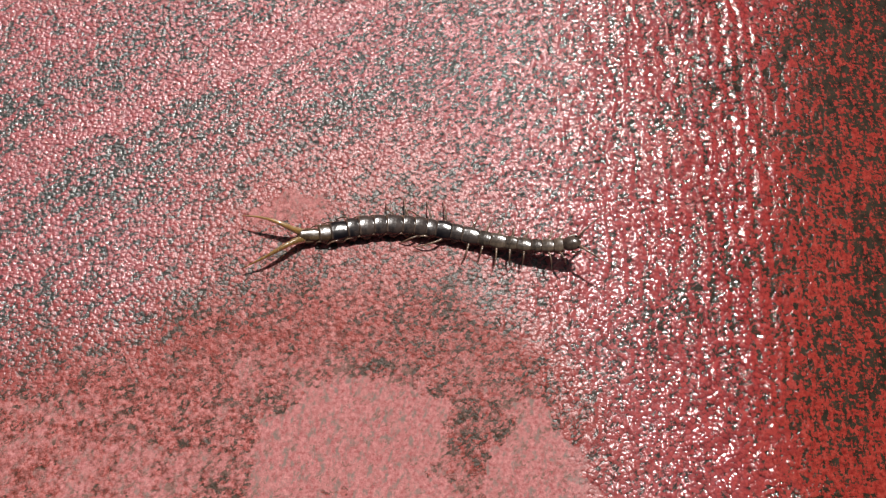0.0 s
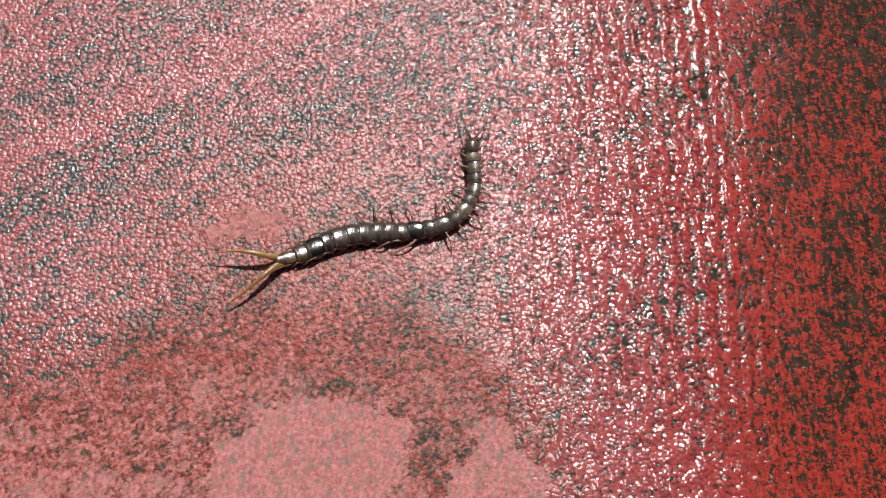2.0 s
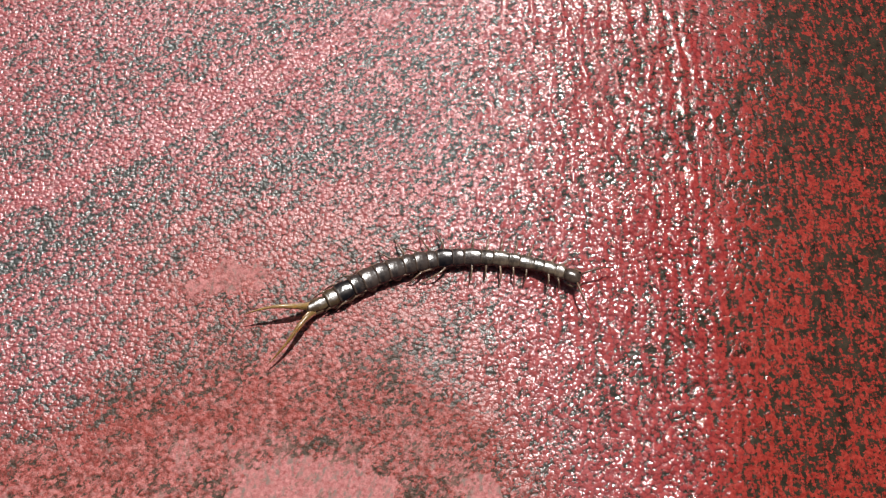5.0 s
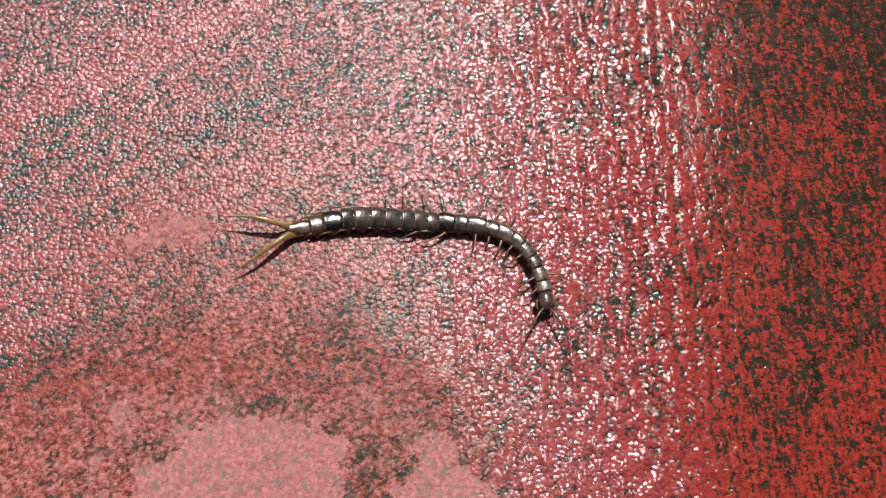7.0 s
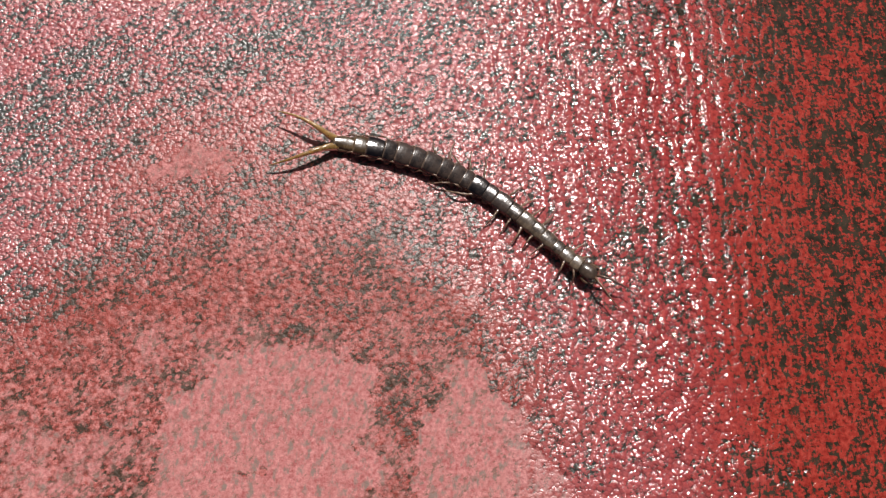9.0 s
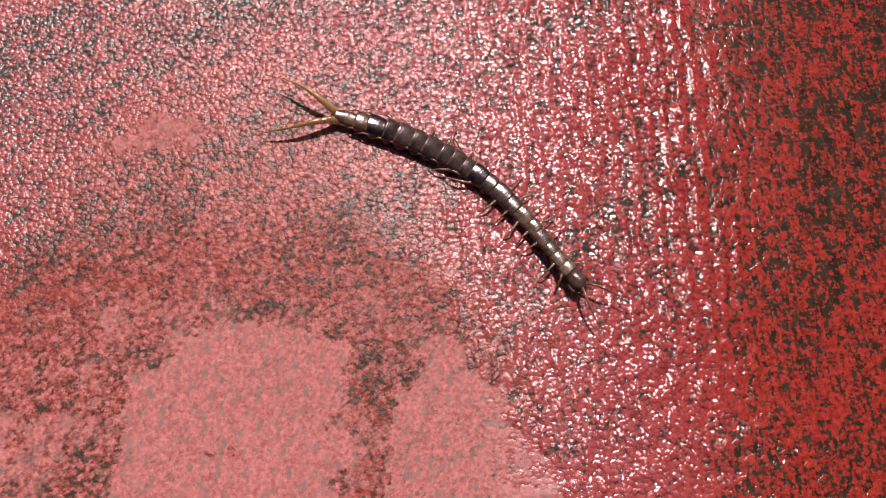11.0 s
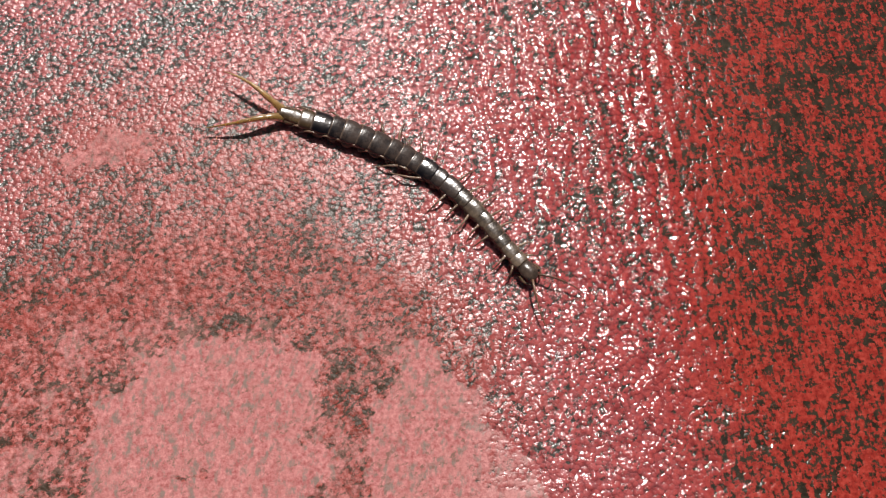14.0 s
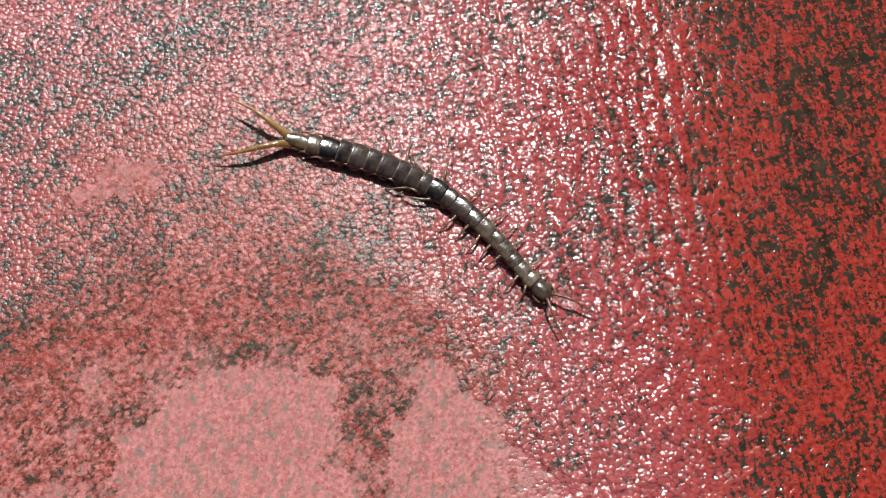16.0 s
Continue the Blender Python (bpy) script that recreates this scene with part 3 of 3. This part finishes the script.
# Seconds, lift of the head in mm, then seven places along the back from tail to head, x and y in mm.
CRAWL = [
    (0.0, 2.2, -8.03, 31.77, -3.45, 32.45, 1.18, 33.07, 5.89, 32.68, 10.47, 31.73, 14.97, 30.90, 19.49, 31.08),
    (0.5, 0.4, -7.72, 31.92, -3.10, 32.77, 1.55, 33.12, 6.25, 32.72, 10.94, 32.68, 15.61, 32.44, 20.16, 31.24),
    (1.0, 0.6, -7.68, 31.81, -3.10, 32.69, 1.52, 32.98, 6.17, 32.54, 10.82, 32.40, 15.48, 32.44, 20.06, 31.70),
    (1.3, 1.4, -6.84, 31.75, -2.27, 32.58, 2.29, 33.02, 6.91, 32.63, 11.57, 32.64, 15.70, 34.42, 18.59, 37.97),
    (1.5, 1.6, -6.68, 31.66, -2.21, 32.50, 2.12, 33.09, 6.69, 32.71, 11.32, 33.00, 13.78, 36.11, 14.06, 40.66),
    (1.7, 0.8, -6.95, 31.65, -2.61, 32.49, 1.63, 33.19, 6.09, 33.00, 10.40, 33.76, 12.70, 37.16, 13.53, 41.53),
    (2.0, 0.8, -6.03, 31.02, -1.79, 32.64, 2.41, 33.87, 6.98, 34.17, 11.25, 35.60, 13.18, 39.37, 13.11, 43.92),
    (2.3, 0.8, -4.03, 30.22, -0.25, 32.62, 3.69, 34.69, 7.94, 36.20, 11.59, 38.60, 14.01, 42.37, 15.96, 46.37),
    (2.5, 1.0, -2.09, 30.30, 1.38, 33.20, 4.85, 36.05, 8.80, 38.21, 12.57, 40.64, 15.37, 44.14, 17.91, 47.83),
    (2.7, 1.6, -1.28, 31.07, 2.07, 34.37, 5.66, 37.33, 9.66, 39.76, 13.48, 42.50, 15.62, 46.49, 15.70, 51.12),
    (3.0, 1.6, -1.26, 30.14, 1.85, 33.56, 5.17, 36.65, 9.08, 39.21, 12.29, 42.35, 12.95, 46.71, 12.67, 51.26),
    (3.2, 1.0, -0.21, 30.21, 2.73, 33.78, 6.06, 36.90, 9.96, 39.46, 13.16, 42.60, 14.43, 46.97, 16.10, 51.20),
    (3.8, 0.9, -0.49, 30.52, 2.77, 33.82, 6.34, 36.69, 10.44, 38.92, 14.18, 41.50, 16.80, 45.25, 19.86, 48.69),
    (4.4, 0.7, -0.99, 31.07, 2.78, 33.82, 6.71, 36.21, 11.12, 37.82, 15.54, 39.20, 19.79, 40.97, 24.33, 42.05),
    (4.9, 0.6, -1.42, 31.54, 2.71, 33.76, 6.91, 35.70, 11.49, 36.75, 16.17, 36.96, 20.77, 36.54, 25.27, 35.18),
    (5.3, 0.5, -1.63, 31.78, 2.65, 33.71, 6.96, 35.42, 11.61, 36.18, 16.30, 35.78, 20.65, 34.27, 24.66, 31.79),
    (5.5, 1.2, -0.25, 33.54, 4.01, 35.43, 8.49, 36.54, 13.15, 37.00, 17.75, 36.49, 22.10, 34.98, 26.41, 33.36),
    (6.0, 0.4, 0.83, 34.30, 5.26, 35.45, 9.79, 36.00, 14.37, 35.90, 18.95, 35.54, 23.51, 35.25, 28.08, 34.87),
    (6.5, 0.6, 1.39, 34.25, 5.89, 35.18, 10.38, 35.57, 15.01, 35.47, 19.59, 34.96, 23.10, 32.26, 25.36, 28.23),
    (7.0, 0.6, 1.74, 34.71, 6.47, 35.53, 11.18, 35.57, 15.95, 35.18, 20.69, 34.43, 24.13, 31.38, 25.01, 26.67),
    (7.5, 0.6, 1.68, 34.78, 6.33, 35.61, 10.87, 35.52, 15.55, 34.71, 19.94, 33.25, 22.08, 29.43, 21.81, 24.64),
    (8.0, 1.2, 3.00, 35.85, 7.69, 35.74, 12.13, 34.74, 16.50, 32.99, 20.29, 30.31, 21.16, 25.96, 19.96, 21.48),
    (8.5, 2.4, 3.13, 36.10, 7.61, 35.81, 11.88, 34.48, 16.01, 32.60, 19.56, 29.98, 22.29, 26.52, 24.90, 23.12),
    (9.0, 0.6, 3.55, 36.37, 8.05, 35.53, 12.40, 34.10, 16.42, 31.91, 19.99, 29.05, 23.24, 25.84, 26.63, 22.78),
    (9.2, 0.6, 3.71, 36.09, 8.16, 35.08, 12.38, 33.38, 16.32, 31.07, 19.90, 28.26, 23.22, 25.14, 26.71, 22.22),
    (10.2, 0.6, 4.97, 36.04, 9.35, 34.82, 13.50, 33.02, 17.35, 30.59, 20.72, 27.56, 23.65, 24.11, 26.67, 20.74),
    (11.3, 0.6, 6.23, 35.98, 10.54, 34.57, 14.61, 32.67, 18.37, 30.12, 21.52, 26.89, 24.02, 23.16, 26.50, 19.40),
    (11.5, 0.4, 5.19, 36.31, 9.46, 35.06, 13.48, 33.18, 17.21, 30.72, 20.38, 27.61, 22.87, 23.91, 25.00, 20.00),
    (12.0, 0.3, 5.04, 36.54, 9.32, 35.04, 13.43, 33.16, 17.18, 30.63, 20.36, 27.41, 22.90, 23.69, 25.09, 19.71),
    (12.5, 0.3, 5.09, 36.53, 9.37, 35.06, 13.43, 33.15, 17.17, 30.58, 20.26, 27.31, 22.67, 23.53, 25.22, 19.81),
    (13.0, 0.3, 5.14, 36.57, 9.35, 34.99, 13.39, 33.05, 17.09, 30.50, 20.20, 27.28, 22.69, 23.55, 25.10, 19.76),
    (13.5, 0.3, 5.16, 36.67, 9.40, 35.13, 13.45, 33.19, 17.17, 30.64, 20.28, 27.40, 22.72, 23.61, 25.11, 19.80),
    (14.0, 0.3, 5.23, 36.69, 9.36, 35.03, 13.35, 33.06, 17.01, 30.52, 20.09, 27.33, 22.58, 23.64, 25.05, 19.95),
    (14.5, 0.3, 5.26, 36.69, 9.34, 34.94, 13.32, 32.97, 16.95, 30.40, 20.01, 27.17, 22.53, 23.51, 24.98, 19.80),
    (15.0, 0.3, 5.15, 36.54, 9.30, 34.95, 13.28, 32.96, 16.91, 30.40, 19.99, 27.22, 22.53, 23.56, 25.08, 19.93),
    (16.0, 0.3, 5.18, 36.43, 9.32, 34.74, 13.32, 32.79, 17.00, 30.26, 20.09, 27.05, 22.55, 23.33, 25.01, 19.62),
]


def spine(row, s):
    """Place, heading and pitch at the share s of the body."""
    k = np.linspace(0, 1, 7)
    cx, cy = np.polyfit(k, row[2::2], 6), np.polyfit(k, row[3::2], 6)
    rise = max(0.0, (s - 0.6) / 0.4)
    dx, dy = np.polyval(np.polyder(cx), s), np.polyval(np.polyder(cy), s)
    dz = row[1] * 1.5 * rise ** 0.5 / 0.4
    return np.polyval(cx, s), np.polyval(cy, s), TALL - SLOPE * s + row[1] * rise ** 1.5, math.degrees(math.atan2(dy, dx)), math.degrees(math.atan2(dz, math.hypot(dx, dy)))


def motions():
    """The animal's creeping: its base, and each ring of its body on that base."""
    base, shares, done = [], [], 0.0
    for long, _ in RINGS:
        shares.append((done + long / 2) / SPAN)
        done += long
    tracks = [[] for _ in RINGS]
    for row in CRAWL:
        x, y, _, turn, _ = spine(row, 0.25)
        stand = pose(x * MM, y * MM, 0, 0, 0, turn)
        base.append((row[0], stand))
        for track, s in zip(tracks, shares):
            x, y, z, turn, up = spine(row, s)
            track.append((row[0], stand.inverted() @ pose(x * MM, y * MM, z * MM, 0, -up * 0.6, turn)))
    walk(CENTIPEDE, base)
    for ring, track in zip(SEGMENTS, tracks):
        walk(ring, track)
    beats = [0.4 * k for k in range(24)] + [10.0, 10.8, 11.6, 13.0, 14.5, 16.0]
    for n, ring in enumerate(SEGMENTS):
        for limb in [o for o in ring.children if o.name.startswith(("leg", "antenna"))]:
            side = 1 if limb["side"] > 0 else -1
            feeler = limb.name.startswith("antenna")
            reach = 16 if feeler else 2 + 5 * n / 20
            rows = []
            for t in beats:
                calm = 1.0 if t < 9.3 else max(0.0, 1 - (t - 9.3) / 2.2) + (0.25 if feeler else 0)
                rows.append((t, pose(0, 0, 0, 0, 0, reach * calm * math.sin(2.6 * t + 0.9 * n + 1.3 * side))))
            walk(limb, rows)


motions()
